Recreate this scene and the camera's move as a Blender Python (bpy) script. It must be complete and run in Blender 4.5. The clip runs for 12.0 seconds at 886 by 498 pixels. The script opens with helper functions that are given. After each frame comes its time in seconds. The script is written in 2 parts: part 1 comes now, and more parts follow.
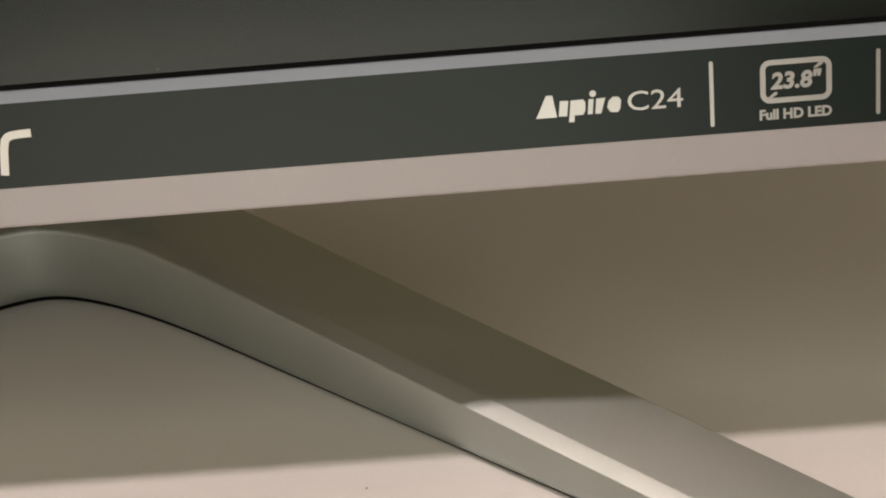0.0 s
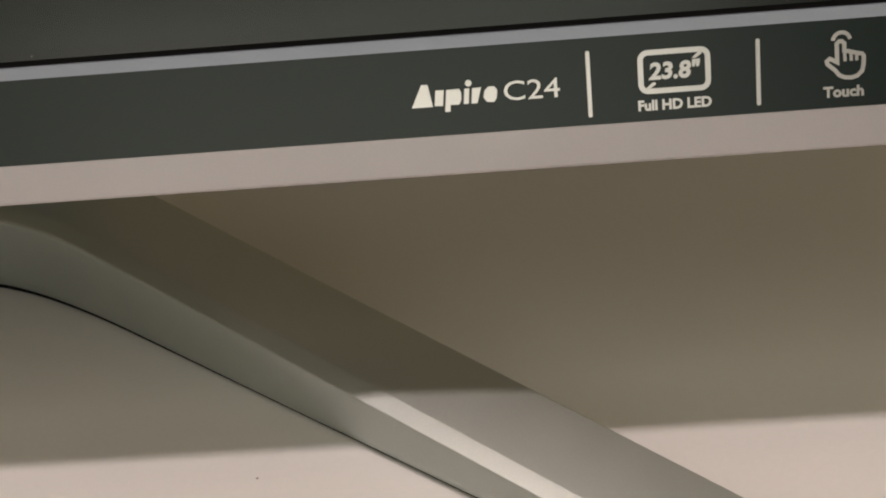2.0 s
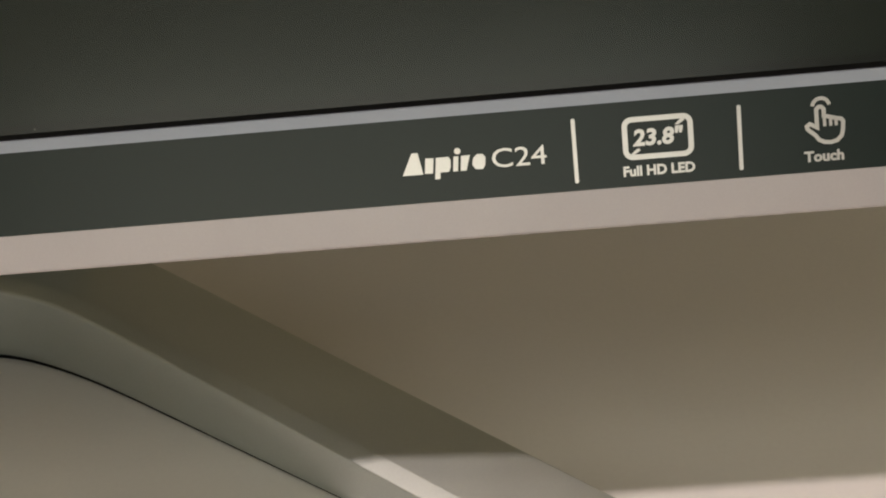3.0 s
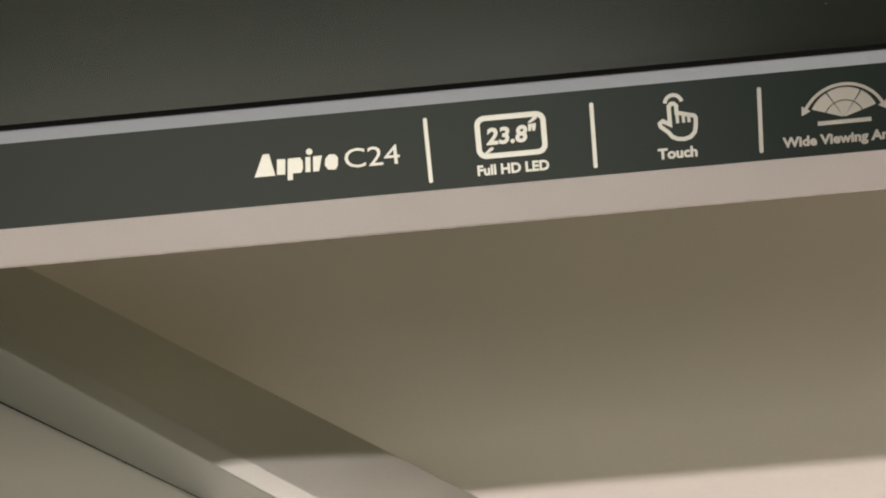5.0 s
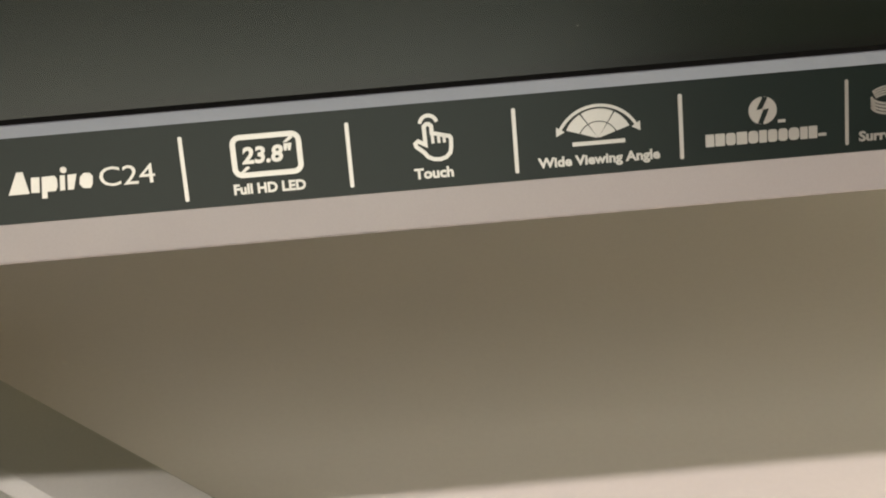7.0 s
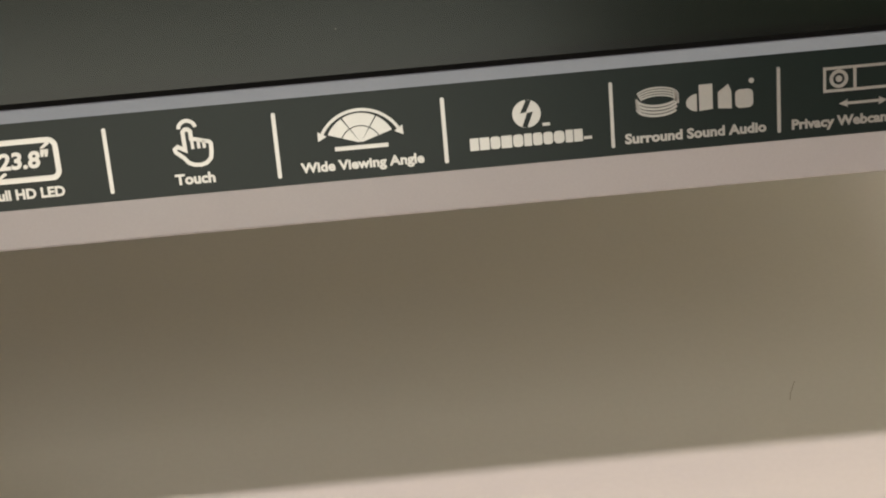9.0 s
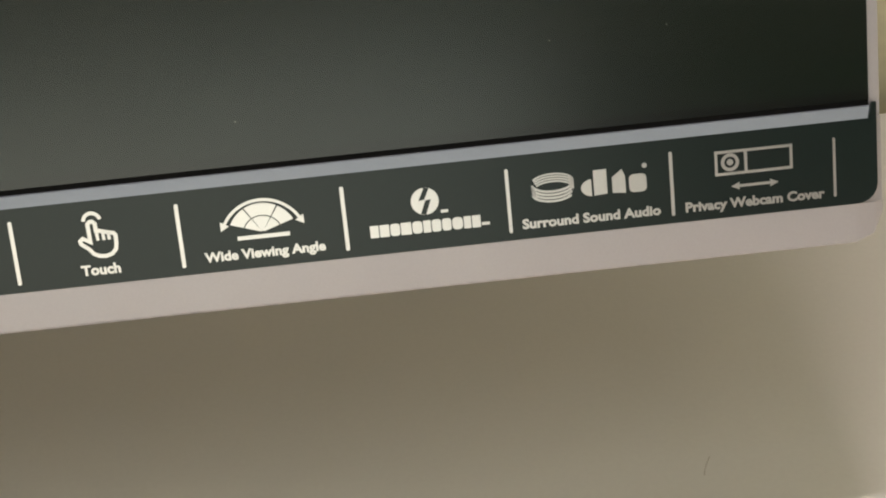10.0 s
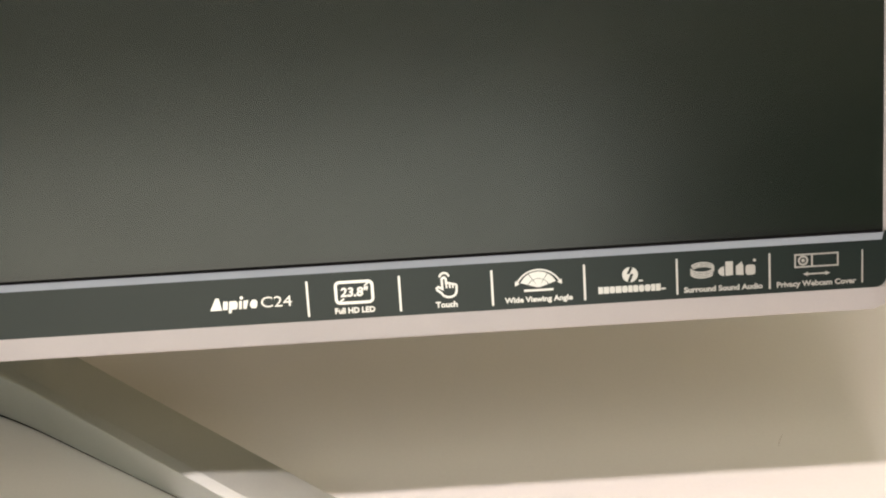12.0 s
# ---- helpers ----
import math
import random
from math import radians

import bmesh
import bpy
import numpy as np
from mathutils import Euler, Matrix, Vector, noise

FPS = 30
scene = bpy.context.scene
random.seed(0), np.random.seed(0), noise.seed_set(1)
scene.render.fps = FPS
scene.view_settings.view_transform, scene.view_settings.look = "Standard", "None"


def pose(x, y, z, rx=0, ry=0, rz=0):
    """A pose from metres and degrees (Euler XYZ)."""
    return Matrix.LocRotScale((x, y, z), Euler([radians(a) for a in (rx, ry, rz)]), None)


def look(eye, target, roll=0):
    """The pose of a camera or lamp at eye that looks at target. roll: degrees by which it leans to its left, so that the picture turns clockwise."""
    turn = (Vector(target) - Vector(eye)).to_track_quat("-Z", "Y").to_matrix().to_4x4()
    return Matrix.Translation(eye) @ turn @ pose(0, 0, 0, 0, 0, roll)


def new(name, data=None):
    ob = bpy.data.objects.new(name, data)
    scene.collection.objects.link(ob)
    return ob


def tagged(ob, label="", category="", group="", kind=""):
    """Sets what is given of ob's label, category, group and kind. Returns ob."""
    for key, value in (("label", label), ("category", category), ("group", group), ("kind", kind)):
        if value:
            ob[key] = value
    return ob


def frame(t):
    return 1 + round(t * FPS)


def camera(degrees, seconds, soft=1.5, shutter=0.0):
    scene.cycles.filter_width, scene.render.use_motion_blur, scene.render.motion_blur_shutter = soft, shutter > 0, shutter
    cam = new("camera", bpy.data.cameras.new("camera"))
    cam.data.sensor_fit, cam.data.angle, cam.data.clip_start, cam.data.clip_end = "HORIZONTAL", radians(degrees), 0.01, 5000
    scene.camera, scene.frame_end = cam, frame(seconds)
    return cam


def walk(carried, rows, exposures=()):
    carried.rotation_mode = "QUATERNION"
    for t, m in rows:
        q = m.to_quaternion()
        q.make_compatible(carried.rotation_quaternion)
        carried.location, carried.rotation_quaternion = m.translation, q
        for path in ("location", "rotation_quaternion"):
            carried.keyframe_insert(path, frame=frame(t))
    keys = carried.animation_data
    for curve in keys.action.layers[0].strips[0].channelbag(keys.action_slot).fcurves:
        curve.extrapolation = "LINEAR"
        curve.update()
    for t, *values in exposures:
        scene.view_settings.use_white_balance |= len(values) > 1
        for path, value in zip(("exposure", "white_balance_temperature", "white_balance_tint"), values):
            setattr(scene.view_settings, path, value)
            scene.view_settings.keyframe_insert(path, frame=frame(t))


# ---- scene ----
# camera: seconds, place in metres, turn in degrees
PATH = [
    (0, 0.07966, -0.21780, 0.18428, 56.717, 4.546, -0.911),
    (0.5, 0.09622, -0.21495, 0.18333, 56.005, 4.476, -0.461),
    (0.9, 0.10441, -0.21093, 0.18214, 53.871, 4.972, 1.622),
    (1, 0.10580, -0.21041, 0.18115, 53.461, 4.947, 1.869),
    (1.5, 0.10220, -0.20849, 0.18078, 52.825, 4.043, -0.221),
    (2, 0.10614, -0.21557, 0.18132, 56.394, 5.152, 0.865),
    (2.5, 0.10375, -0.21993, 0.18283, 58.596, 5.809, 0.654),
    (2.7, 0.10847, -0.22192, 0.18112, 59.405, 6.097, 1.648),
    (4.3, 0.11821, -0.21808, 0.18138, 58.357, 5.453, 0.006),
    (4.5, 0.11997, -0.21752, 0.18193, 58.065, 5.082, -0.516),
    (5, 0.12459, -0.21741, 0.18160, 58.358, 5.503, -0.761),
    (5.5, 0.12890, -0.21603, 0.18330, 57.921, 5.089, -1.709),
    (6, 0.13152, -0.21729, 0.18397, 58.410, 4.997, -1.395),
    (6.5, 0.14292, -0.21715, 0.18476, 58.479, 4.617, -1.289),
    (7, 0.15141, -0.21523, 0.18368, 57.665, 4.145, -2.647),
    (7.2, 0.14984, -0.21274, 0.18572, 56.489, 3.560, -3.460),
    (8.8, 0.17842, -0.21062, 0.18813, 56.325, 3.894, -3.662),
    (9, 0.18290, -0.21075, 0.18598, 56.132, 3.902, -3.661),
    (9.5, 0.18856, -0.21341, 0.18323, 57.611, 4.049, -4.175),
    (9.7, 0.19273, -0.21225, 0.18509, 57.887, 4.964, -4.081),
    (10, 0.19759, -0.21350, 0.19067, 58.160, 4.587, -4.205),
    (10.5, 0.20078, -0.21861, 0.19219, 58.285, 4.795, -4.665),
    (10.8, 0.18965, -0.22048, 0.19709, 59.199, 4.362, -4.533),
    (11, 0.18002, -0.22396, 0.20056, 60.111, 4.419, -4.124),
    (11.2, 0.17739, -0.23124, 0.19559, 62.230, 5.058, -2.870),
    (11.4, 0.17609, -0.23516, 0.19467, 61.613, 4.828, -1.724),
    (11.5, 0.17592, -0.23745, 0.19472, 61.152, 4.493, -0.796),
    (11.6, 0.16608, -0.29739, 0.22334, 61.781, 3.311, -1.512),
    (11.7, 0.16631, -0.33101, 0.24460, 61.825, 3.185, -1.319),
    (11.8, 0.16249, -0.36591, 0.27156, 61.454, 3.094, -1.489),
    (11.9, 0.16101, -0.38277, 0.28223, 61.563, 3.197, -1.416),
    (12, 0.15519, -0.37805, 0.29520, 60.150, 3.290, -1.273),
]
cam = camera(30.0, 12.0, soft=2.0)
walk(cam, [(row[0], pose(*row[1:])) for row in PATH],
     exposures=[(0.0, -0.06, 6550, 9), (0.7, -0.13, 6550, 9), (1.1, -0.27, 6480, 9.5), (1.5, -0.45, 6430, 9), (2.2, -0.1, 6420, 8.5), (2.6, -0.06, 6460, 7.5), (4.5, 0.09, 6560, 7),
                (6.5, 0.12, 6560, 7), (9.0, -0.03, 6500, 8), (9.5, -0.13, 6500, 8), (10.0, 0.17, 6260, 4.5), (10.5, 0.18, 6400, 6), (11.0, 0.38, 6450, 7), (11.5, 0.36, 6600, 9.5),
                (11.7, 0.34, 6550, 9.5), (12.0, 0.66, 6400, 8.5)])

# ---- light: a long ceiling tube over the desk, a fill panel added further off, fill lights added in two openings opposite ----
LEAN = math.radians(15.0)      # the screen leans back
LIFT = 0.0602                  # height of the lettering's foot over the desk
MID = 114.0                    # millimetres from the first divider to the screen's middle

world = bpy.data.worlds.new("world")
scene.world = world
world.use_nodes = True
wn = world.node_tree.nodes
sky = wn.new("ShaderNodeTexSky")
sky.sky_type = "NISHITA"
sky.sun_disc = False
sky.sun_elevation, sky.sun_rotation = radians(35), radians(200)
world.node_tree.links.new(sky.outputs[0], wn["Background"].inputs[0])
wn["Background"].inputs[1].default_value = 0.08


def area_light(name, m, shape, size, size_y, watts, colour):
    data = bpy.data.lights.new(name, "AREA")
    data.shape, data.size, data.energy, data.color = shape, size, watts, colour
    if shape in ("RECTANGLE", "ELLIPSE"):
        data.size_y = size_y
    ob = new(name, data)
    ob.matrix_world = m
    return ob


LAMP = (-0.1, -0.036, 1.83)
PANEL = (0.0, -1.25, 1.86)
area_light("tube_lamp", look(LAMP, (LAMP[0], LAMP[1] + 0.0001, 0)), "RECTANGLE", 0.76, 0.09, 17.4, (1.0, 0.81, 0.785))
# added fill from an unseen ceiling panel, lifts the shade on the desk
area_light("panel_fill", look(PANEL, (PANEL[0], PANEL[1] + 0.0001, 0)), "RECTANGLE", 2.4, 1.5, 2.2, (1.0, 0.97, 0.74))
# added light, stands in for the unseen brightness mirrored in screen and ink
area_light("low_reflection_fill", look((-0.19, -2.36, -0.08), (-0.19, 0.0, -0.08)), "RECTANGLE", 1.24, 0.74, 3.5, (0.89, 0.985, 0.96))
# added fill with no known source, reaches the desk under the chin
area_light("high_fill", look((-0.4, -2.36, 1.12), (-0.4, 0.0, 1.12)), "RECTANGLE", 2.5, 0.66, 1.9, (1.0, 0.925, 0.62))


# ---- materials ----
def mat(name, colour, rough=0.5, metal=0.0, grain=0.0, grain_size=300.0, stain=0.0, stain_size=12.0, bump=0.0, bump_size=600.0, rough_var=0.0, spec=0.5):
    m = bpy.data.materials.new(name)
    m.use_nodes = True
    nt = m.node_tree
    b = nt.nodes["Principled BSDF"]
    b.inputs["Roughness"].default_value = rough
    b.inputs["Metallic"].default_value = metal
    b.inputs["Specular IOR Level"].default_value = spec
    b.inputs["Base Color"].default_value = (*colour, 1)
    geo = nt.nodes.new("ShaderNodeTexCoord").outputs["Object"]

    def tex(size, detail=3.0):
        n = nt.nodes.new("ShaderNodeTexNoise")
        n.inputs["Scale"].default_value, n.inputs["Detail"].default_value = size, detail
        nt.links.new(geo, n.inputs["Vector"])
        return n.outputs["Fac"]

    def spread(fac, low, high):
        r = nt.nodes.new("ShaderNodeMapRange")
        r.inputs["From Min"].default_value, r.inputs["From Max"].default_value = 0.3, 0.7
        r.inputs["To Min"].default_value, r.inputs["To Max"].default_value = low, high
        nt.links.new(fac, r.inputs["Value"])
        return r.outputs["Result"]

    value = None
    for amount, size in ((grain, grain_size), (stain, stain_size)):
        if amount:
            v = spread(tex(size), 1 - amount, 1 + amount)
            if value is None:
                value = v
            else:
                mul = nt.nodes.new("ShaderNodeMath")
                mul.operation = "MULTIPLY"
                nt.links.new(value, mul.inputs[0]), nt.links.new(v, mul.inputs[1])
                value = mul.outputs[0]
    if value is not None:
        sc = nt.nodes.new("ShaderNodeVectorMath")
        sc.operation = "SCALE"
        sc.inputs[0].default_value = colour
        nt.links.new(value, sc.inputs["Scale"])
        nt.links.new(sc.outputs[0], b.inputs["Base Color"])
    if rough_var:
        nt.links.new(spread(tex(stain_size * 3), rough - rough_var, rough + rough_var), b.inputs["Roughness"])
    if bump:
        bn = nt.nodes.new("ShaderNodeBump")
        bn.inputs["Strength"].default_value, bn.inputs["Distance"].default_value = bump, 0.0002
        nt.links.new(tex(bump_size, 2.0), bn.inputs["Height"])
        nt.links.new(bn.outputs[0], b.inputs["Normal"])
    return m


LAMINATE = mat("white_laminate", (0.80, 0.79, 0.77), 0.42, grain=0.012, grain_size=900, stain=0.02, stain_size=9, bump=0.05, bump_size=1500, rough_var=0.05)
SCREEN = mat("matte_dark_screen", (0.005, 0.011, 0.007), 0.21, grain=0.06, grain_size=700, stain=0.06, stain_size=14, rough_var=0.01, spec=0.62)
GASKET = mat("black_gasket", (0.004, 0.004, 0.004), 0.7, stain=0.2, stain_size=200, spec=0.15)
BORDER = mat("black_screen_border", (0.004, 0.006, 0.005), 0.21, grain=0.05, grain_size=700, stain=0.05, stain_size=14, spec=0.62)
FILM = mat("dark_label_film", (0.005, 0.0145, 0.0125), 0.28, grain=0.04, grain_size=900, stain=0.05, stain_size=22, spec=0.5)
SILVER = mat("silver_painted_plastic", (0.56, 0.535, 0.55), 0.42, 0.5, grain=0.02, grain_size=3000, stain=0.02, stain_size=25, bump=0.03, bump_size=5000, rough_var=0.03)
RIM = mat("pale_silver_trim", (0.365, 0.41, 0.485), 0.36, 0.6, grain=0.02, grain_size=2500, stain=0.03, stain_size=40)
INK = mat("silver_ink", (0.75, 0.72, 0.70), 0.28, 0.9, grain=0.03, grain_size=4000)
STEEL = mat("satin_silver_metal", (0.49, 0.525, 0.50), 0.54, 1.0, grain=0.02, grain_size=2200, stain=0.02, stain_size=30, bump=0.03, bump_size=5000, rough_var=0.02)
COVER = mat("grey_back_plastic", (0.38, 0.36, 0.31), 0.55, grain=0.1, grain_size=900, stain=0.08, stain_size=20, bump=0.1, bump_size=2500)
BACK_PLASTIC = mat("white_back_plastic", (0.7, 0.69, 0.67), 0.5, grain=0.02, stain=0.02)
WALL_TAN = mat("tan_wall_paint", (0.77, 0.71, 0.495), 0.75, grain=0.06, grain_size=220, stain=0.09, stain_size=28, bump=0.2, bump_size=300)
WALL_PALE = mat("pale_wall_paint", (0.66, 0.63, 0.56), 0.8, grain=0.03, grain_size=120, stain=0.05, stain_size=2)
WALL_DARK = mat("dark_reflected_wall", (0.05, 0.05, 0.05), 0.7, grain=0.1, grain_size=60, stain=0.1, stain_size=3)
CEILING = mat("ceiling_paint", (0.80, 0.79, 0.75), 0.85, grain=0.02, grain_size=80, stain=0.03, stain_size=2)
FLOOR = mat("grey_floor", (0.22, 0.20, 0.17), 0.6, grain=0.12, grain_size=120, stain=0.12, stain_size=4)
DUST = mat("dark_dust", (0.34, 0.31, 0.27), 0.9, grain=0.2, grain_size=4000)
SMUDGE = mat("pale_dust", (0.68, 0.65, 0.61), 0.9, grain=0.1, grain_size=4000)
LINT = mat("grey_lint", (0.40, 0.37, 0.32), 0.9, grain=0.2, grain_size=4000)
GLOW = bpy.data.materials.new("lamp_glow")
GLOW.use_nodes = True
GLOW.node_tree.nodes["Principled BSDF"].inputs["Emission Color"].default_value = (1.0, 0.85, 0.7, 1)
GLOW.node_tree.nodes["Principled BSDF"].inputs["Emission Strength"].default_value = 6.0


DIFFUSER = mat("fill_panel_diffuser", (0.8, 0.8, 0.78), 0.6)
DIFFUSER.node_tree.nodes["Principled BSDF"].inputs["Emission Color"].default_value = (1.0, 0.95, 0.84, 1)
DIFFUSER.node_tree.nodes["Principled BSDF"].inputs["Emission Strength"].default_value = 0.3


# ---- building helpers ----
def mesh_of(name, bm, material, smooth=False):
    bmesh.ops.recalc_face_normals(bm, faces=bm.faces)
    me = bpy.data.meshes.new(name)
    bm.to_mesh(me)
    bm.free()
    me.materials.append(material)
    if smooth:
        for p in me.polygons:
            p.use_smooth = True
    return me


def part(name, bm, material, parent, label="", smooth=False):
    ob = new(name, mesh_of(name, bm, material, smooth))
    ob.parent = parent
    return tagged(ob, label)


def box(bm, x0, y0, z0, x1, y1, z1, bevel=0.0):
    r = bmesh.ops.create_cube(bm, size=1.0, matrix=Matrix.LocRotScale(((x0 + x1) / 2, (y0 + y1) / 2, (z0 + z1) / 2), None, (x1 - x0, y1 - y0, z1 - z0)))
    if bevel:
        edges = list({e for v in r["verts"] for e in v.link_edges})
        bmesh.ops.bevel(bm, geom=edges, offset=bevel, segments=3, profile=0.5, affect="EDGES")
    return bm


# the leaning computer is drawn in millimetres: u across from its middle, v back from the label's face, w up along the screen
TILT = Matrix.Translation((0, 0, LIFT)) @ Matrix.Rotation(-LEAN, 4, "X") @ Matrix.Scale(0.001, 4)


def slab(bm, outline, v0, v1, m=TILT):
    """A flat plate with the outline (u, w), from depth v0 (front) to v1."""
    front = [bm.verts.new(m @ Vector((u, v0, w))) for u, w in outline]
    back = [bm.verts.new(m @ Vector((u, v1, w))) for u, w in outline]
    bm.faces.new(front)
    bm.faces.new(back[::-1])
    n = len(outline)
    for i in range(n):
        bm.faces.new((front[i], back[i], back[(i + 1) % n], front[(i + 1) % n]))


def ribbon_outline(points, width, closed=False):
    n, left, right = len(points), [], []
    for i, p in enumerate(points):
        a = points[(i - 1) % n] if closed or i else p
        b = points[(i + 1) % n] if closed or i < n - 1 else p
        d0, d1 = Vector(p) - Vector(a), Vector(b) - Vector(p)
        d0 = d0.normalized() if d0.length else d1.normalized()
        d1 = d1.normalized() if d1.length else d0
        t = (d0 + d1)
        t = t.normalized() if t.length > 1e-6 else d0
        nrm = Vector((-t.y, t.x))
        k = width / 2 / max(0.45, nrm.dot(Vector((-d0.y, d0.x))))
        left.append(Vector(p) + nrm * k)
        right.append(Vector(p) - nrm * k)
    return left, right


INK_FRONT, INK_BACK = -0.16, 0.05


def ribbon(bm, points, width, closed=False, v0=INK_FRONT, v1=INK_BACK):
    """A raised printed line of the given width along the points (u, w)."""
    left, right = ribbon_outline(points, width, closed)
    vs = [[bm.verts.new(TILT @ Vector((q[0], v, q[1]))) for q in side] for side in (left, right) for v in (v0, v1)]
    lf, lb, rf, rb = vs
    n = len(points)
    for i in range(n if closed else n - 1):
        j = (i + 1) % n
        bm.faces.new((lf[i], lf[j], rf[j], rf[i]))
        bm.faces.new((lb[i], rb[i], rb[j], lb[j]))
        bm.faces.new((lf[i], lb[i], lb[j], lf[j]))
        bm.faces.new((rf[i], rf[j], rb[j], rb[i]))
    if not closed:
        for i in (0, n - 1):
            bm.faces.new((lf[i], rf[i], rb[i], lb[i]))


def arc(cx, cw, r, a0, a1, steps=20, squash=1.0):
    return [(cx + r * math.cos(radians(a0 + (a1 - a0) * i / steps)), cw + squash * r * math.sin(radians(a0 + (a1 - a0) * i / steps))) for i in range(steps + 1)]


def round_rect(x0, w0, x1, w1, r, steps=5, corners="abcd"):
    pts = []
    for key, cx, cw, a in (("a", x1 - r, w1 - r, 0), ("b", x0 + r, w1 - r, 90), ("c", x0 + r, w0 + r, 180), ("d", x1 - r, w0 + r, 270)):
        if key in corners:
            pts += arc(cx, cw, r, a, a + 90, steps)
        else:
            pts.append((x1 if key in "ad" else x0, w1 if key in "ab" else w0))
    return pts


def empty(name, at=(0, 0, 0)):
    ob = new(name)
    ob.empty_display_size = 0.02
    ob.location = at
    return ob


# ---- the room ----
def room_box(name, x0, y0, z0, x1, y1, z1, material):
    ob = new(name, mesh_of(name, box(bmesh.new(), x0, y0, z0, x1, y1, z1), material))
    return tagged(ob, kind="structure")


FLOOR_Z, TOP_Z, EAST, WEST, NORTH, SOUTH = -0.74, 1.9, 2.2, -2.2, 0.15, -2.35
tagged(room_box("floor", WEST - 0.1, SOUTH - 0.2, FLOOR_Z - 0.1, EAST + 0.1, NORTH + 0.1, FLOOR_Z, FLOOR), "dull grey floor under the desk", "floor")
tagged(room_box("ceiling", WEST - 0.1, SOUTH - 0.2, TOP_Z, EAST + 0.1, NORTH + 0.1, TOP_Z + 0.1, CEILING), "plain off-white ceiling", "ceiling")
tagged(room_box("wall_north", WEST - 0.1, NORTH, FLOOR_Z, EAST + 0.1, NORTH + 0.1, TOP_Z, WALL_TAN), "tan painted wall behind the desk", "wall")
tagged(room_box("wall_east", EAST, SOUTH, FLOOR_Z, EAST + 0.1, NORTH, TOP_Z, WALL_PALE), "pale plain wall", "wall")
tagged(room_box("wall_west", WEST - 0.1, SOUTH, FLOOR_Z, WEST, NORTH, TOP_Z, WALL_PALE), "pale plain wall", "wall")
# the unseen wall opposite the screen, with two openings added for the fill lights
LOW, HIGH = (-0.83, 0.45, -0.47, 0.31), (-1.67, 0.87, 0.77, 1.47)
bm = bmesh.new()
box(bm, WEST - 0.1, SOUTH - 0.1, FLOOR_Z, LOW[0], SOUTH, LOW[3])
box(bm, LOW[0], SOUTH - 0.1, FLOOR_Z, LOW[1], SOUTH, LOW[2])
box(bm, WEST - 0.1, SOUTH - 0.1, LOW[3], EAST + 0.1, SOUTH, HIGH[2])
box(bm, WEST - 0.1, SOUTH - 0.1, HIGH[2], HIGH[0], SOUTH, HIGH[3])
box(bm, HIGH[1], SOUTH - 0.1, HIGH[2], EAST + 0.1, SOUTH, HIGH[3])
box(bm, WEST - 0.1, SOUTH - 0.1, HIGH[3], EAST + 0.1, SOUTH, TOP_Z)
tagged(new("wall_south", mesh_of("wall_south", bm, WALL_PALE)), "pale unseen wall with two openings added for fill lights", "wall", kind="structure")
# added dark stretch, out of view, gives the reflection its dark right side
tagged(room_box("wall_south_dark", LOW[1], SOUTH - 0.1, FLOOR_Z, EAST + 0.1, SOUTH, LOW[3], WALL_DARK), "unseen dark wall stretch, added to darken the screen's reflection", "wall")
# both windows are made up, only to house the two fill lights
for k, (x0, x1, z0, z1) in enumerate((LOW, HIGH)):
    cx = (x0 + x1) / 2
    window = tagged(empty("window_%d" % (k + 1), (cx, SOUTH - 0.05, z0)), "unseen window frame, added around a fill light", "window", kind="structure")
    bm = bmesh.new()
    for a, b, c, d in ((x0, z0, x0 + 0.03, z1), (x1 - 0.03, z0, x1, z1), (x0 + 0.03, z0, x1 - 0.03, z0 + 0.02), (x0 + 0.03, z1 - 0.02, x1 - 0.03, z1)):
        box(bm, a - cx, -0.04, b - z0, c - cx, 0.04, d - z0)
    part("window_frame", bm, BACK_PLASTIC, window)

# ---- the desk ----
desk = tagged(empty("desk", (0, 0, FLOOR_Z)), "white laminate desk with a smooth bare top", "desk")
DX0, DX1, DY0, DY1 = -0.85, 0.95, -0.62, 0.136
bm = box(bmesh.new(), DX0, DY0, -0.025 - FLOOR_Z, DX1, DY1, -FLOOR_Z, bevel=0.0012)
part("desktop", bm, LAMINATE, desk, smooth=False)
for x in (DX0 + 0.02, DX1 - 0.045):
    part("side_panel", box(bmesh.new(), x, DY0 + 0.04, 0, x + 0.025, DY1 - 0.03, -0.025 - FLOOR_Z, bevel=0.001), LAMINATE, desk)

# ---- ceiling lights: the tube, and an unseen panel added as fill ----
tube = tagged(empty("tube_light", (LAMP[0], LAMP[1], TOP_Z)), "slim ceiling tube light, switched on", "ceiling light", "ceiling lights")
part("housing", box(bmesh.new(), -0.42, -0.04, -0.04, 0.42, 0.04, -0.001, bevel=0.004), BACK_PLASTIC, tube)
bm = bmesh.new()
bmesh.ops.create_cone(bm, cap_ends=True, segments=20, radius1=0.012, radius2=0.012, depth=0.76, matrix=Matrix.Translation((0, 0, -0.054)) @ Matrix.Rotation(radians(90), 4, "Y"))
part("tube", bm, GLOW, tube, "glowing white tube")
panel = tagged(empty("fill_panel", (PANEL[0], PANEL[1], TOP_Z)), "large unseen ceiling panel, added as a faint fill light", "ceiling light", "ceiling lights")
bm = bmesh.new()
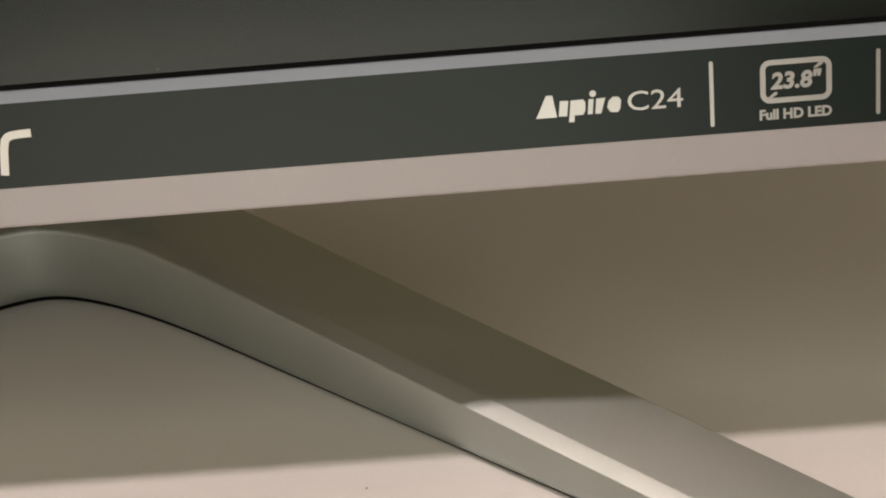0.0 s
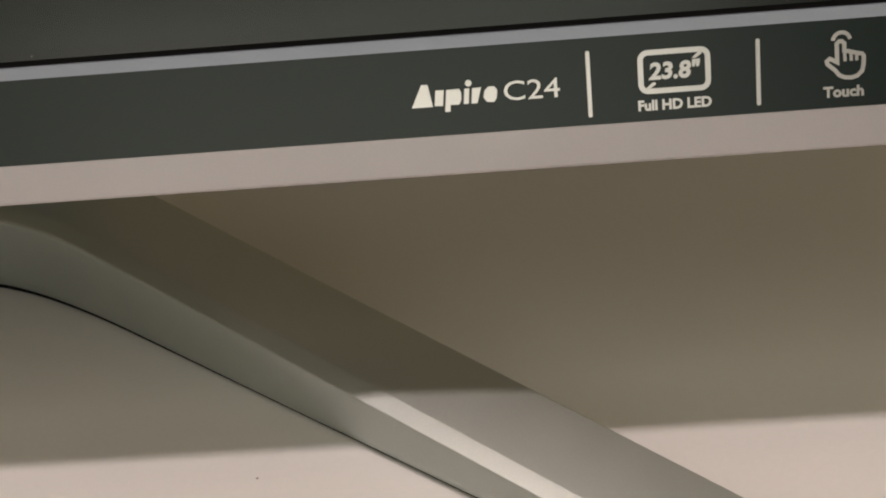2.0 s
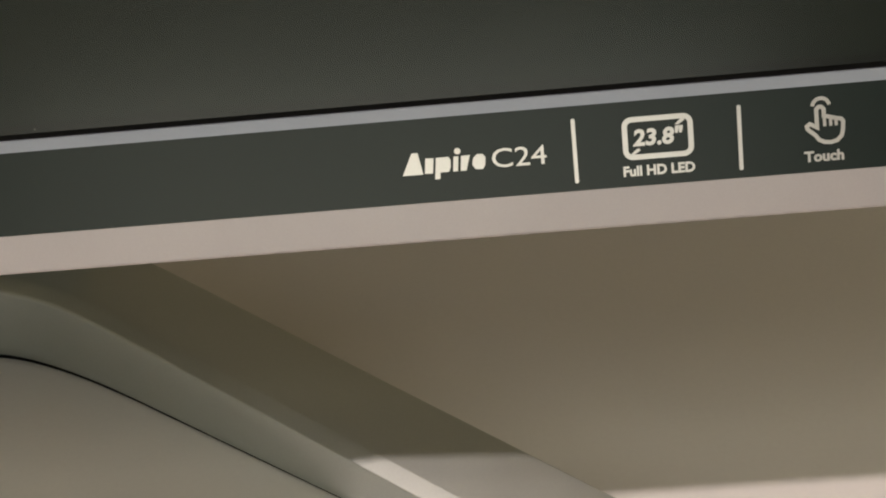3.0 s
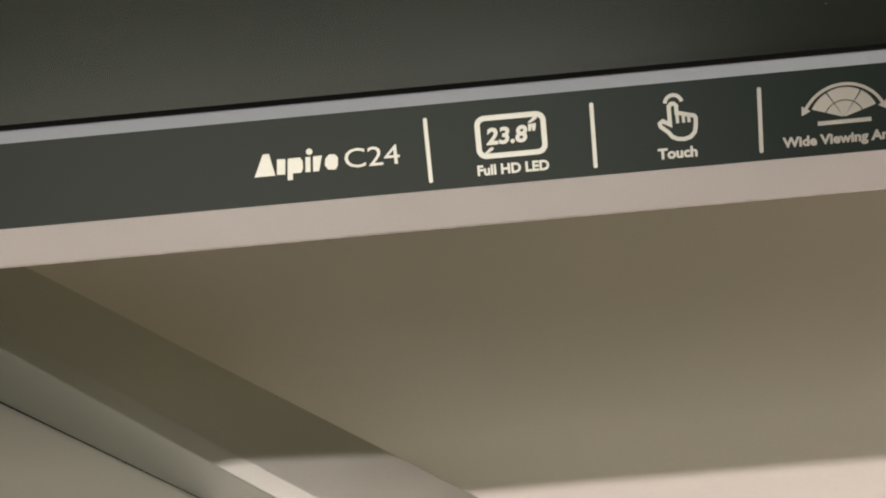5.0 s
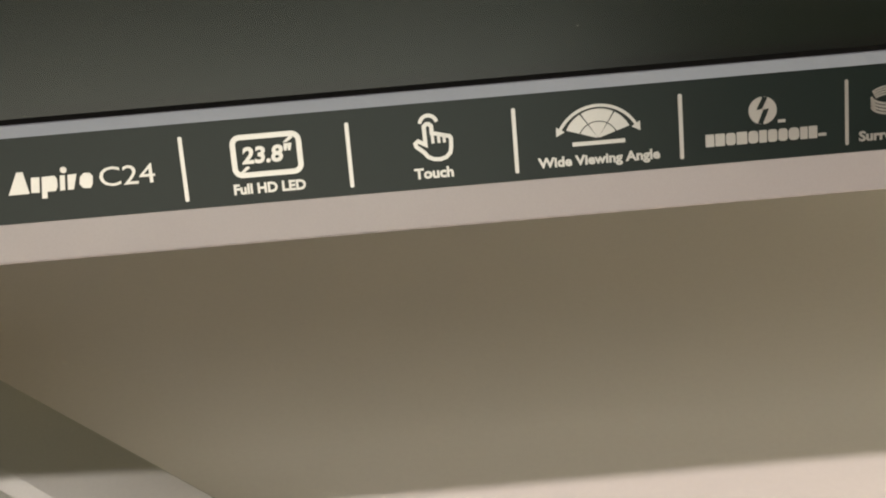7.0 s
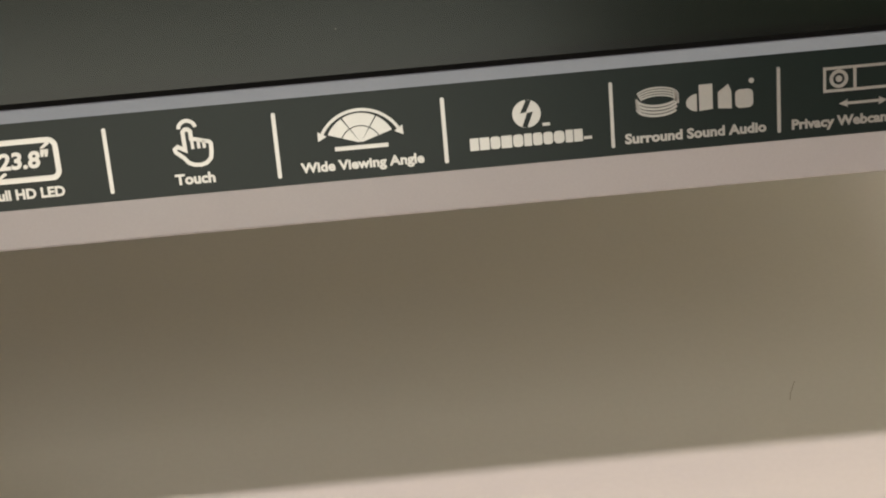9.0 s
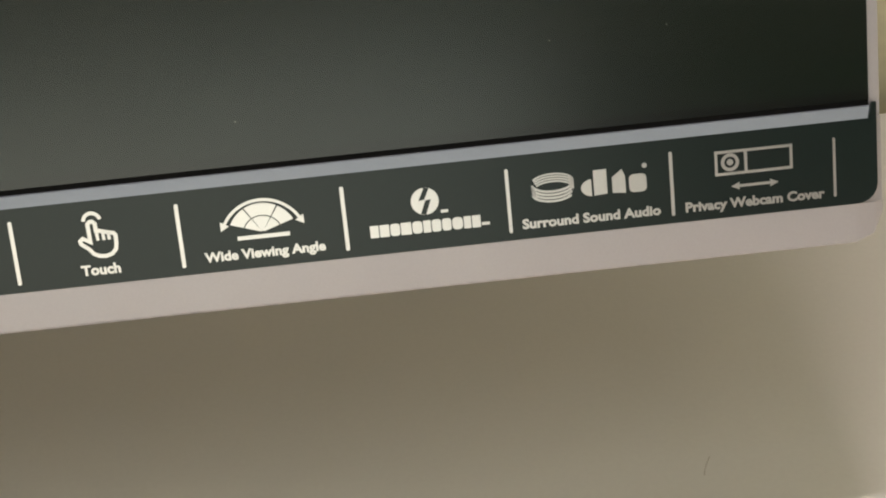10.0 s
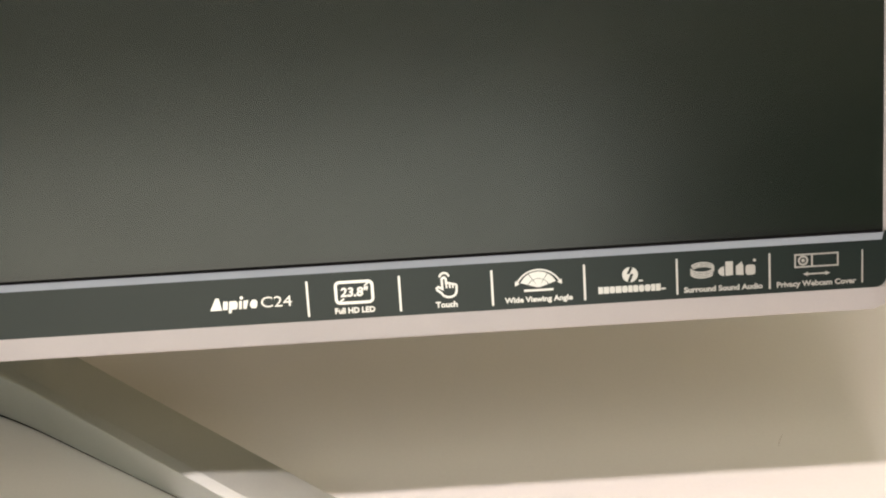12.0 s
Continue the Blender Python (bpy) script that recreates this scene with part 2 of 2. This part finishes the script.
for x0, y0, x1, y1 in ((-1.23, -0.78, -1.2, 0.78), (1.2, -0.78, 1.23, 0.78), (-1.2, -0.78, 1.2, -0.75), (-1.2, 0.75, 1.2, 0.78)):
    box(bm, x0, y0, -0.03, x1, y1, -0.001)
part("frame", bm, BACK_PLASTIC, panel)
part("diffuser", box(bmesh.new(), -1.2, -0.75, -0.02, 1.2, 0.75, -0.005), DIFFUSER, panel)

# ---- the all-in-one computer ----
computer = tagged(empty("desktop_computer"), "slim silver all-in-one computer, screen off, on a V-shaped metal stand", "computer")
HALF = 270.2

# back housing, with a rounded rim that shows beside the screen
bm = bmesh.new()
slab(bm, round_rect(-HALF, -6.2, HALF, 333, 5.0), 1.2, 8.0)
bmesh.ops.bevel(bm, geom=[e for e in bm.edges if e.calc_length() > 0 and all(abs((TILT.inverted() @ v.co).y - 1.2) < 0.01 for v in e.verts)], offset=0.0006, segments=2, affect="EDGES")
part("bezel_frame", bm, SILVER, computer, "pale silver frame")
bm = bmesh.new()
slab(bm, round_rect(-HALF + 1.5, -4.8, HALF - 1.5, 331.5, 4.0), 8.0, 27.0)
part("back_cover", bm, COVER, computer, "grey back cover")

# dark matte panel and the black gap below it
bm = bmesh.new()
slab(bm, [(-268.5, 14.6), (268.5, 14.6), (268.5, 331), (-268.5, 331)], 0.85, 1.5)
screen = part("screen", bm, SCREEN, computer, "dark matte screen, switched off")
bm = bmesh.new()
slab(bm, [(-268.5, 14.62), (268.5, 14.62), (268.5, 16.0), (-268.5, 16.0)], 0.83, 1.0)
part("screen_border", bm, BORDER, screen, "black lower border of the screen")
bm = bmesh.new()
slab(bm, [(-268.6, 12.9), (268.6, 12.9), (268.5, 14.6), (-268.5, 14.6)], 1.0, 1.45)
part("gasket", bm, GASKET, computer, "black gap under the screen")


# chin: a bar with a bevelled top edge, a flat front and a face that turns under
def chin_profile(bm, profile, half, corner):
    rings = []
    for u, drop in ((-half, True), (-half + corner * 0.3, True), (-half + corner, False), (half - corner, False), (half - corner * 0.3, True), (half, True)):
        k = 0.0 if not drop else (1.0 if abs(u) == half else 0.3)
        ring = []
        for v, w in profile:
            lift = corner * k if w < -3 else 0.0
            ring.append(bm.verts.new(TILT @ Vector((u, v + (0.5 * k if w > -3 else 0.5 * k), w + lift))))
        rings.append(ring)
    n = len(profile)
    for a, b in zip(rings, rings[1:]):
        for i in range(n):
            j = (i + 1) % n
            bm.faces.new((a[i], a[j], b[j], b[i]))
    bm.faces.new(rings[0])
    bm.faces.new(rings[-1][::-1])


bm = bmesh.new()
CHIN = [(0.7, -7.6), (0.36, -7.45), (0.2, -7.1), (-0.02, -1.25), (0.28, -1.2), (0.28, 11.9), (8.0, 11.9), (8.0, -7.6)]
chin_profile(bm, CHIN, HALF, 4.2)
part("chin", bm, SILVER, computer, "light silver lower lip")
bm = bmesh.new()
TRIM = [(-0.05, 11.95), (0.0, 12.05), (0.62, 13.6), (0.85, 13.7), (6.0, 13.7), (6.0, 11.95)]
prev = None
for u in (-1, 1):
    ring = [bm.verts.new(TILT @ Vector((u * (268.05 + 0.3 * (w - 11.95)), v, w))) for v, w in TRIM]
    if prev:
        for i in range(len(TRIM)):
            j = (i + 1) % len(TRIM)
            bm.faces.new((prev[i], prev[j], ring[j], ring[i]))
        bm.faces.new(ring)
    else:
        bm.faces.new(ring)
    prev = ring
part("trim", bm, RIM, computer, "bevelled pale silver edge")

# the label strip, a dark film let into the chin
bm = bmesh.new()
edge = [(269.4, 14.3), (268.75, 14.3), (268.1, 11.95)]
slab(bm, edge + [(-x, w) for x, w in edge[::-1]] + round_rect(-269.4, -1.2, 269.4, 11.7, 3.0, corners="cd")[2:], 0.0, 0.6)
strip = part("label_strip", bm, FILM, computer, "glossy dark grey-green label film")


def printed(name, bm, label=""):
    return part(name, bm, INK, strip, label)


def lettered(text, u0, u1, w0, cap, bold=0.012, shear=0.0):
    """A caption whose capitals stand on w0 and are cap high, from u0 to u1."""
    data = bpy.data.curves.new("caption", "FONT")
    data.body, data.size, data.offset, data.shear, data.resolution_u = text, 1.0, bold, shear, 3
    data.extrude = 0.05
    ob = new("caption", data)
    me = bpy.data.meshes.new_from_object(ob.evaluated_get(bpy.context.evaluated_depsgraph_get()))
    bpy.data.objects.remove(ob)
    xs = [v.co.x for v in me.vertices]
    lo, hi = min(xs), max(xs)
    tall = 0.73                     # height of a capital in the built-in font
    for v in me.vertices:
        x, y, z = v.co
        v.co = TILT @ Vector((MID + u0 + (x - lo) / (hi - lo) * (u1 - u0), INK_FRONT if z > 0 else INK_BACK, w0 + y / tall * cap))
    me.materials.clear()
    me.materials.append(INK)
    ob = new("caption", me)
    ob.parent = strip
    return ob


# divider lines
S = 24.8
for k in range(7):
    w0, w1 = (0.0, 9.98) if k < 6 else (0.3, 9.5)
    bm = bmesh.new()
    t = (0.3, 0.3, 0.3, 0.3, 0.26, 0.26, 0.2)[k]
    slab(bm, round_rect(MID + k * S - t, w0, MID + k * S + t, w1, t * 0.8, 3), INK_FRONT, INK_BACK)
    printed("divider_line", bm)

# captions
for text, u0, u1, w0, cap in (("Full HD LED", 7.1, 17.9, 0.45, 1.55), ("Touch", 34.2, 40.1, 0.45, 1.6), ("Wide Viewing Angle", 52.8, 71.1, 0.5, 1.5),
                              ("Surround Sound Audio", 101.0, 122.1, 0.45, 1.5), ("Privacy Webcam Cover", 125.9, 147.2, 0.35, 1.5)):
    tagged(lettered(text, u0, u1, w0, cap, 0.036), "silver printed caption")
tagged(lettered("23.8\"", 8.8, 16.4, 5.1, 2.5, 0.035, 0.12), "bold printed screen size")
tagged(lettered("C24", -12.6, -4.3, 3.45, 3.1, 0.0), "thin printed model number")

def plate(name, pts, label=""):
    bm = bmesh.new()
    slab(bm, [(MID + x, w) for x, w in pts], INK_FRONT, INK_BACK)
    return printed(name, bm, label)


# bold slanted wordmark of plain blocks, a dot over the fourth
for pts in ([(-26.4, 3.3), (-23.25, 3.3), (-23.8, 6.7), (-24.75, 6.7)],
            [(-23.0, 3.4), (-21.75, 3.35), (-21.45, 5.7), (-22.7, 5.75)],
            [(-21.5, 2.4), (-20.7, 2.4), (-20.6, 3.4), (-19.3, 3.4), (-18.95, 4.1), (-18.9, 5.2), (-19.2, 5.75), (-21.1, 5.7)],
            [(-18.65, 3.4), (-17.9, 3.4), (-17.65, 5.7), (-18.4, 5.7)],
            [(-17.5, 3.4), (-16.6, 3.4), (-15.9, 5.75), (-17.25, 5.7)],
            [(-15.65, 4.2), (-15.2, 3.5), (-14.1, 3.4), (-13.7, 4.0), (-13.55, 5.2), (-13.95, 5.75), (-14.8, 5.8), (-15.45, 5.2)]):
    plate("wordmark_block", pts)
plate("small_dot", arc(-17.75, 6.5, 0.5, 0, 324, 9))

# large wordmark in the middle of the strip: four plain rounded forms
for c in (-11.7, -5.2, 1.3):
    bm = bmesh.new()
    ribbon(bm, [(c + x, w) for x, w in round_rect(-2.4, 1.3, 2.4, 7.2, 2.2, 6)], 1.25, closed=True)
    printed("wordmark_ring", bm)
bm = bmesh.new()
ribbon(bm, [(6.4, 0.9), (6.9, 5.0), (7.25, 6.3), (7.7, 6.8), (8.4, 7.05), (9.6, 7.15), (11.1, 7.2), (11.35, 7.2)], 1.25)
printed("wordmark_hook", bm)

# screen icon: rounded frame and two corner ticks
bm = bmesh.new()
ribbon(bm, [(MID + x, w) for x, w in round_rect(7.65, 3.3, 17.5, 9.1, 1.1, 6)], 0.8, closed=True)
icon = printed("screen_icon", bm, "printed outline of a screen")
for u, w in ((9.1, 4.1), (15.9, 8.25)):
    bm = bmesh.new()
    slab(bm, [(MID + u - 0.75, w - 0.4), (MID + u - 0.2, w - 0.42), (MID + u + 0.75, w + 0.2), (MID + u + 0.65, w + 0.5), (MID + u + 0.2, w + 0.45)], INK_FRONT, INK_BACK)
    printed("corner_tick", bm)

# touch icon: a tap arc over a pointing outline
bm = bmesh.new()
ribbon(bm, [(MID + x, w) for x, w in arc(36.9, 8.75, 1.25, 10, 175, 12)], 0.55)
printed("tap_arc", bm)
bm = bmesh.new()
pointer = [(36.55, 8.7), (36.2, 8.35), (36.25, 5.6), (35.2, 6.2), (34.75, 5.85), (34.85, 5.4), (36.0, 4.4), (36.5, 3.7), (37.3, 3.3), (38.3, 3.2), (39.2, 3.45), (39.85, 4.1), (40.05, 5.0), (40.1, 6.3), (39.85, 6.65), (39.3, 6.75), (38.6, 6.95), (37.9, 7.15), (37.3, 7.25), (37.3, 8.35), (36.95, 8.7)]
ribbon(bm, [(MID + x, w) for x, w in pointer], 0.6, closed=True)
printed("touch_icon", bm, "printed outline of a pointer")
for u in (37.6, 38.5, 39.3):
    bm = bmesh.new()
    ribbon(bm, [(MID + u - 0.25, 6.95), (MID + u - 0.2, 5.7)], 0.45)
    printed("pointer_line", bm)

# viewing-angle icon: fan of six fields, an arc with two arrow heads and a base line
FAN = Vector((62.0, 4.35))
for k0, k1 in ((0.04, 0.555), (0.59, 1.0)):
    for a0, a1 in ((26, 60), (62.5, 117.5), (120, 154)):
        bm = bmesh.new()
        rim = [Vector(q) - FAN for q in arc(62.0, 3.6, 5.25, a0, a1, 8)]
        slab(bm, [(MID + (FAN + q * k1).x, (FAN + q * k1).y) for q in rim] + [(MID + (FAN + q * k0).x, (FAN + q * k0).y) for q in rim[::-1]], INK_FRONT, INK_BACK)
        printed("fan_field", bm)
bm = bmesh.new()
sweep = arc(62.05, 2.84, 6.5, 30, 150, 26)
ribbon(bm, [(MID + x, w) for x, w in sweep], 0.45)
printed("fan_arc", bm, "printed arc")
for end, near in ((sweep[0], sweep[1]), (sweep[-1], sweep[-2])):
    bm = bmesh.new()
    e, t = Vector(end), (Vector(end) - Vector(near)).normalized()
    n = Vector((-t.y, t.x))
    slab(bm, [(MID + q.x, q.y) for q in (e + n * 0.75, e - n * 0.75, e + t * 1.25)], INK_FRONT - 0.03, INK_BACK)
    printed("arrow_head", bm)
bm = bmesh.new()
ribbon(bm, [(MID + 58.1, 3.68), (MID + 66.0, 3.68)], 0.62)
printed("base_line", bm)

# round mark, parted by a zigzag gap
disc, gap = (86.65, 6.4), 0.42
zig = [(0.35, 2.6), (-0.55, 0.15), (0.55, 0.35), (-0.35, -2.6)]
for side in (-1, 1):
    bm = bmesh.new()
    rim = arc(*disc, 2.1, 83, 277, 18) if side < 0 else arc(*disc, 2.1, -97, 97, 18)
    rim = [(x, w) for x, w in rim if (x - disc[0]) * side > -0.1]
    edge = [(disc[0] + x + side * gap, disc[1] + w * 0.75) for x, w in zig]
    pts = rim + (edge[::-1] if side < 0 else edge)
    slab(bm, [(MID + x, w) for x, w in pts], INK_FRONT, INK_BACK)
    printed("round_mark", bm, "half of a round printed mark")

# block wordmark below it: eleven plain upright blocks
u = 78.0
for wide, r in ((1.3, 0.1), (1.45, 0.1), (1.45, 0.45), (1.6, 0.1), (1.5, 0.5), (1.15, 0.1), (1.4, 0.4), (1.4, 0.45), (1.6, 0.6), (1.1, 0.1), (1.3, 0.1)):
    plate("wordmark_block", round_rect(u, 1.5, u + wide, 3.4, r, 3))
    u += wide + 0.15
for u0, w0, wide in ((94.9, 1.75, 1.2), (88.9, 4.35, 1.1)):
    plate("small_bar", [(u0, w0), (u0 + wide, w0), (u0 + wide, w0 + 0.45), (u0, w0 + 0.45)])

# ring mark of stacked bands, and a heavy wordmark of plain forms
for k in range(4):
    bm = bmesh.new()
    ribbon(bm, [(MID + x, w) for x, w in arc(106.0, 7.1 - 0.5 * k, 3.1, 184, 348 - 5 * k, 18, 0.42)], 0.33)
    printed("ring_band", bm)
    bm = bmesh.new()
    ribbon(bm, [(MID + x, w) for x, w in arc(106.0, 7.3 - 0.36 * k, 3.1 - 0.06 * k, 4, 160 - 4 * k, 18, 0.40)], 0.24)
    printed("ring_band", bm)
plate("ring_end", [(102.75, 7.0), (103.3, 6.5), (103.6, 4.9), (102.95, 5.3)])
plate("ring_end", [(109.2, 7.5), (109.2, 5.9), (108.5, 6.4), (108.35, 8.15)])
for pts in (arc(112.0, 5.75, 1.75, 95, 265, 10, 0.76), [(112.2, 4.45), (114.2, 4.6), (114.2, 8.4), (112.2, 8.4)],
            [(115.0, 4.6), (117.0, 4.4), (117.0, 7.0), (116.55, 8.15), (115.0, 7.0)],
            round_rect(117.55, 4.35, 120.2, 7.15, 0.7, 3)):
    plate("wordmark_block", pts)
plate("small_dot", arc(120.0, 8.35, 0.4, 0, 324, 9))

# webcam icon: a slot with a lens, and a two-way arrow
bm = bmesh.new()
ribbon(bm, [(MID + 130.85, 9.05), (MID + 130.85, 5.65), (MID + 142.25, 5.65), (MID + 142.25, 9.05)], 0.42, closed=True)
printed("webcam_icon", bm, "printed outline of a slot")
bm = bmesh.new()
ribbon(bm, [(MID + 135.35, 8.84), (MID + 135.35, 5.86)], 0.45)
printed("slot_line", bm)
bm = bmesh.new()
ribbon(bm, [(MID + x, w) for x, w in arc(132.97, 7.4, 1.13, 0, 345, 23)], 0.5, closed=True)
printed("lens_ring", bm)
bm = bmesh.new()
slab(bm, [(MID + x, w) for x, w in arc(132.97, 7.4, 0.5, 0, 330, 11)], INK_FRONT, INK_BACK)
printed("lens_dot", bm)
bm = bmesh.new()
slab(bm, [(MID + x, w) for x, w in ((133.0, 3.6), (134.3, 4.2), (134.2, 3.8), (139.0, 3.8), (138.9, 4.2), (140.2, 3.6), (138.9, 3.0), (139.0, 3.4), (134.2, 3.4), (134.3, 3.0))], INK_FRONT, INK_BACK)
printed("double_arrow", bm, "printed two-way arrow")


# ---- stand: a V-shaped tapering bar on the desk ----
BEND = -10.0                   # the stand stands a little off the screen's middle


def leg_foot():
    """The inner foot line of one leg, from its tip to the middle of the bend, in millimetres."""
    tip, near = Vector((146.0, -59.2)), Vector((27.0, 34.6))
    pts = [tip.lerp(near, i / 10) for i in range(11)]
    a, b, c = near, Vector((1.1, 55.0)), Vector((BEND, 55.0))
    for i in range(1, 21):
        k = i / 20
        pts.append(a * (1 - k) ** 2 + b * 2 * k * (1 - k) + c * k * k)
    return pts


def rounded(before, corner, after, radius, steps=4):
    """Points of a corner rounded off, in the plane of a section."""
    p, q = corner + (before - corner).normalized() * radius, corner + (after - corner).normalized() * radius
    return [p * (1 - k) ** 2 + corner * 2 * k * (1 - k) + q * k * k for k in (i / steps for i in range(steps + 1))]


def bar_sections():
    """Cross sections (bar, black strip under it) along one leg, from the tip to the middle of the bend."""
    pts = leg_foot()
    bars, feet = [], []
    for i, p in enumerate(pts):
        d = (pts[min(i + 1, len(pts) - 1)] - pts[max(i - 1, 0)]).normalized()
        if i == len(pts) - 1:
            d = Vector((-1, 0))
        out = Vector((abs(d.y), abs(d.x)))
        run = max(p.x, 12.0) - 101.0                     # along the leg
        soft = min(1.0, max(0.0, (60.0 - p.x) / 60.0))   # the edges grow rounder towards the bend

        gap = 0.5 + 0.5 * soft                         # the bar stands just off the desk, over a black strip

        def at(off, height, fall):
            return Vector((off, max(height - fall * (run + out.x * off), gap + 0.8)))

        lip, ridge, crest = at(0.6, 7.6, 0.105), at(3.9, 8.6, 0.11), at(19.1 + 0.6 * soft, 10.0, 0.12)
        foot = Vector((0.75, gap + 0.1))
        belly = Vector((0.1, gap + 1.9))               # the inner side draws in towards the foot
        back = Vector((crest.x + 0.5, gap + 0.3))
        shape = [Vector((2.5, gap)), Vector((1.1, gap))]
        shape += rounded(Vector((1.1, gap)), foot, belly, 0.25, 2)
        shape += rounded(foot, belly, lip, 1.1)
        shape += rounded(belly, lip, ridge, 0.22 + 0.7 * soft)
        shape += rounded(lip, ridge, crest, 0.18 + 0.4 * soft)
        shape += rounded(ridge, crest, back, 0.35)
        shape += [back, Vector((crest.x, gap)), Vector((crest.x - 2.0, gap))]
        shade_section = [Vector((1.1, 0.0)), Vector((1.1, gap + 0.2)), Vector((crest.x - 0.5, gap + 0.2)), Vector((crest.x - 0.5, 0.0))]
        for rings, section in ((bars, shape), (feet, shade_section)):
            rings.append([Vector((*(p + out * q.x), q.y)) * 0.001 for q in section])
    return bars, feet


def mirrored(ring, side):
    return [Vector((BEND * 0.001 + side * (q.x - BEND * 0.001), q.y, q.z)) for q in ring]


def loft(bm, rings, cap=False):
    rings = [[bm.verts.new(q) for q in ring] for ring in rings]
    n = len(rings[0])
    for a, b in zip(rings, rings[1:]):
        for i in range(n):
            j = (i + 1) % n
            bm.faces.new((a[i], a[j], b[j], b[i]))
    if cap:
        bm.faces.new(rings[0])
    return bm


def sharpened(ob, degrees):
    """Smooth shading that still breaks at the flat sides' edges."""
    ob.data.set_sharp_from_angle(angle=radians(degrees))
    return ob


BARS, FEET = bar_sections()
JOINT = 9
half = BARS[JOINT:]
stand = sharpened(part("stand", loft(bmesh.new(), half + [mirrored(r, -1) for r in half[-2::-1]]), STEEL, computer, "satin aluminium stand, bent to a V", smooth=True), 28)
part("heel", box(bmesh.new(), -0.032, 0.069, 0.0012, 0.012, 0.082, 0.022, bevel=0.002), STEEL, stand)
for side in (-1, 1):
    sharpened(part("leg", loft(bmesh.new(), [mirrored(r, side) for r in BARS[:JOINT + 1]], cap=True), STEEL, stand, smooth=True), 28)
# black strip added in the gap, darkens it like the bar's contact shade
part("shade_strip", loft(bmesh.new(), FEET[1:] + [mirrored(r, -1) for r in FEET[-2:0:-1]], cap=True), GASKET, stand, "black strip standing in for shade under the bar")
bm = bmesh.new()
box(bm, -0.030, 0.071, 0.014, 0.010, 0.079, 0.15, bevel=0.002)
box(bm, -0.030, 0.056, 0.13, 0.010, 0.075, 0.15, bevel=0.002)
part("neck", bm, STEEL, stand)

# ---- dust ----
def dust_speck(place, radius, material, label, group=""):
    bm = bmesh.new()
    bmesh.ops.create_icosphere(bm, subdivisions=2, radius=radius, matrix=Matrix.LocRotScale((0, 0, 0), None, (1, 0.8, 0.5)))
    ob = new("dust_speck", mesh_of("dust_speck", bm, material, True))
    ob.location = place
    return tagged(ob, label, "dust", group)


dust_speck((0.0555, -0.0075, 0.0001), 0.00022, DUST, "tiny dark dust speck on the desk")
for u, w in ((174.0, 21.3), (238.7, 29.1), (221.3, 28.5), (31.6, 15.2)):
    dust_speck(TILT @ Vector((u, 0.8, w)), 0.00009, LINT, "tiny pale dust speck on the dark screen", "dust on the screen")


def fibre(name, pts, radius, material, label):
    cu = bpy.data.curves.new(name, "CURVE")
    cu.dimensions, cu.bevel_depth, cu.bevel_resolution = "3D", radius, 1
    sp = cu.splines.new("POLY")
    sp.points.add(len(pts) - 1)
    for q, p in zip(sp.points, pts):
        q.co = (*p, 1)
    ob = new(name, cu)
    me = bpy.data.meshes.new_from_object(ob.evaluated_get(bpy.context.evaluated_depsgraph_get()))
    bpy.data.objects.remove(ob)
    me.materials.clear()
    me.materials.append(material)
    return tagged(new(name, me), label, "fibre")


fibre("fibre", [(0.245, 0.010, 0.00008), (0.2455, 0.0118, 0.0001), (0.2463, 0.0136, 0.0001), (0.247, 0.015, 0.00008)], 0.00005, LINT, "short dark fibre lying on the desk")
fibre("lint_curl", [(0.0385, -0.0235, 0.00006), (0.0378, -0.0255, 0.00006), (0.0392, -0.0262, 0.00006), (0.0406, -0.0250, 0.00006), (0.0414, -0.0236, 0.00006), (0.0428, -0.0232, 0.00006)], 0.00005, SMUDGE, "thin pale curl of lint on the desk")
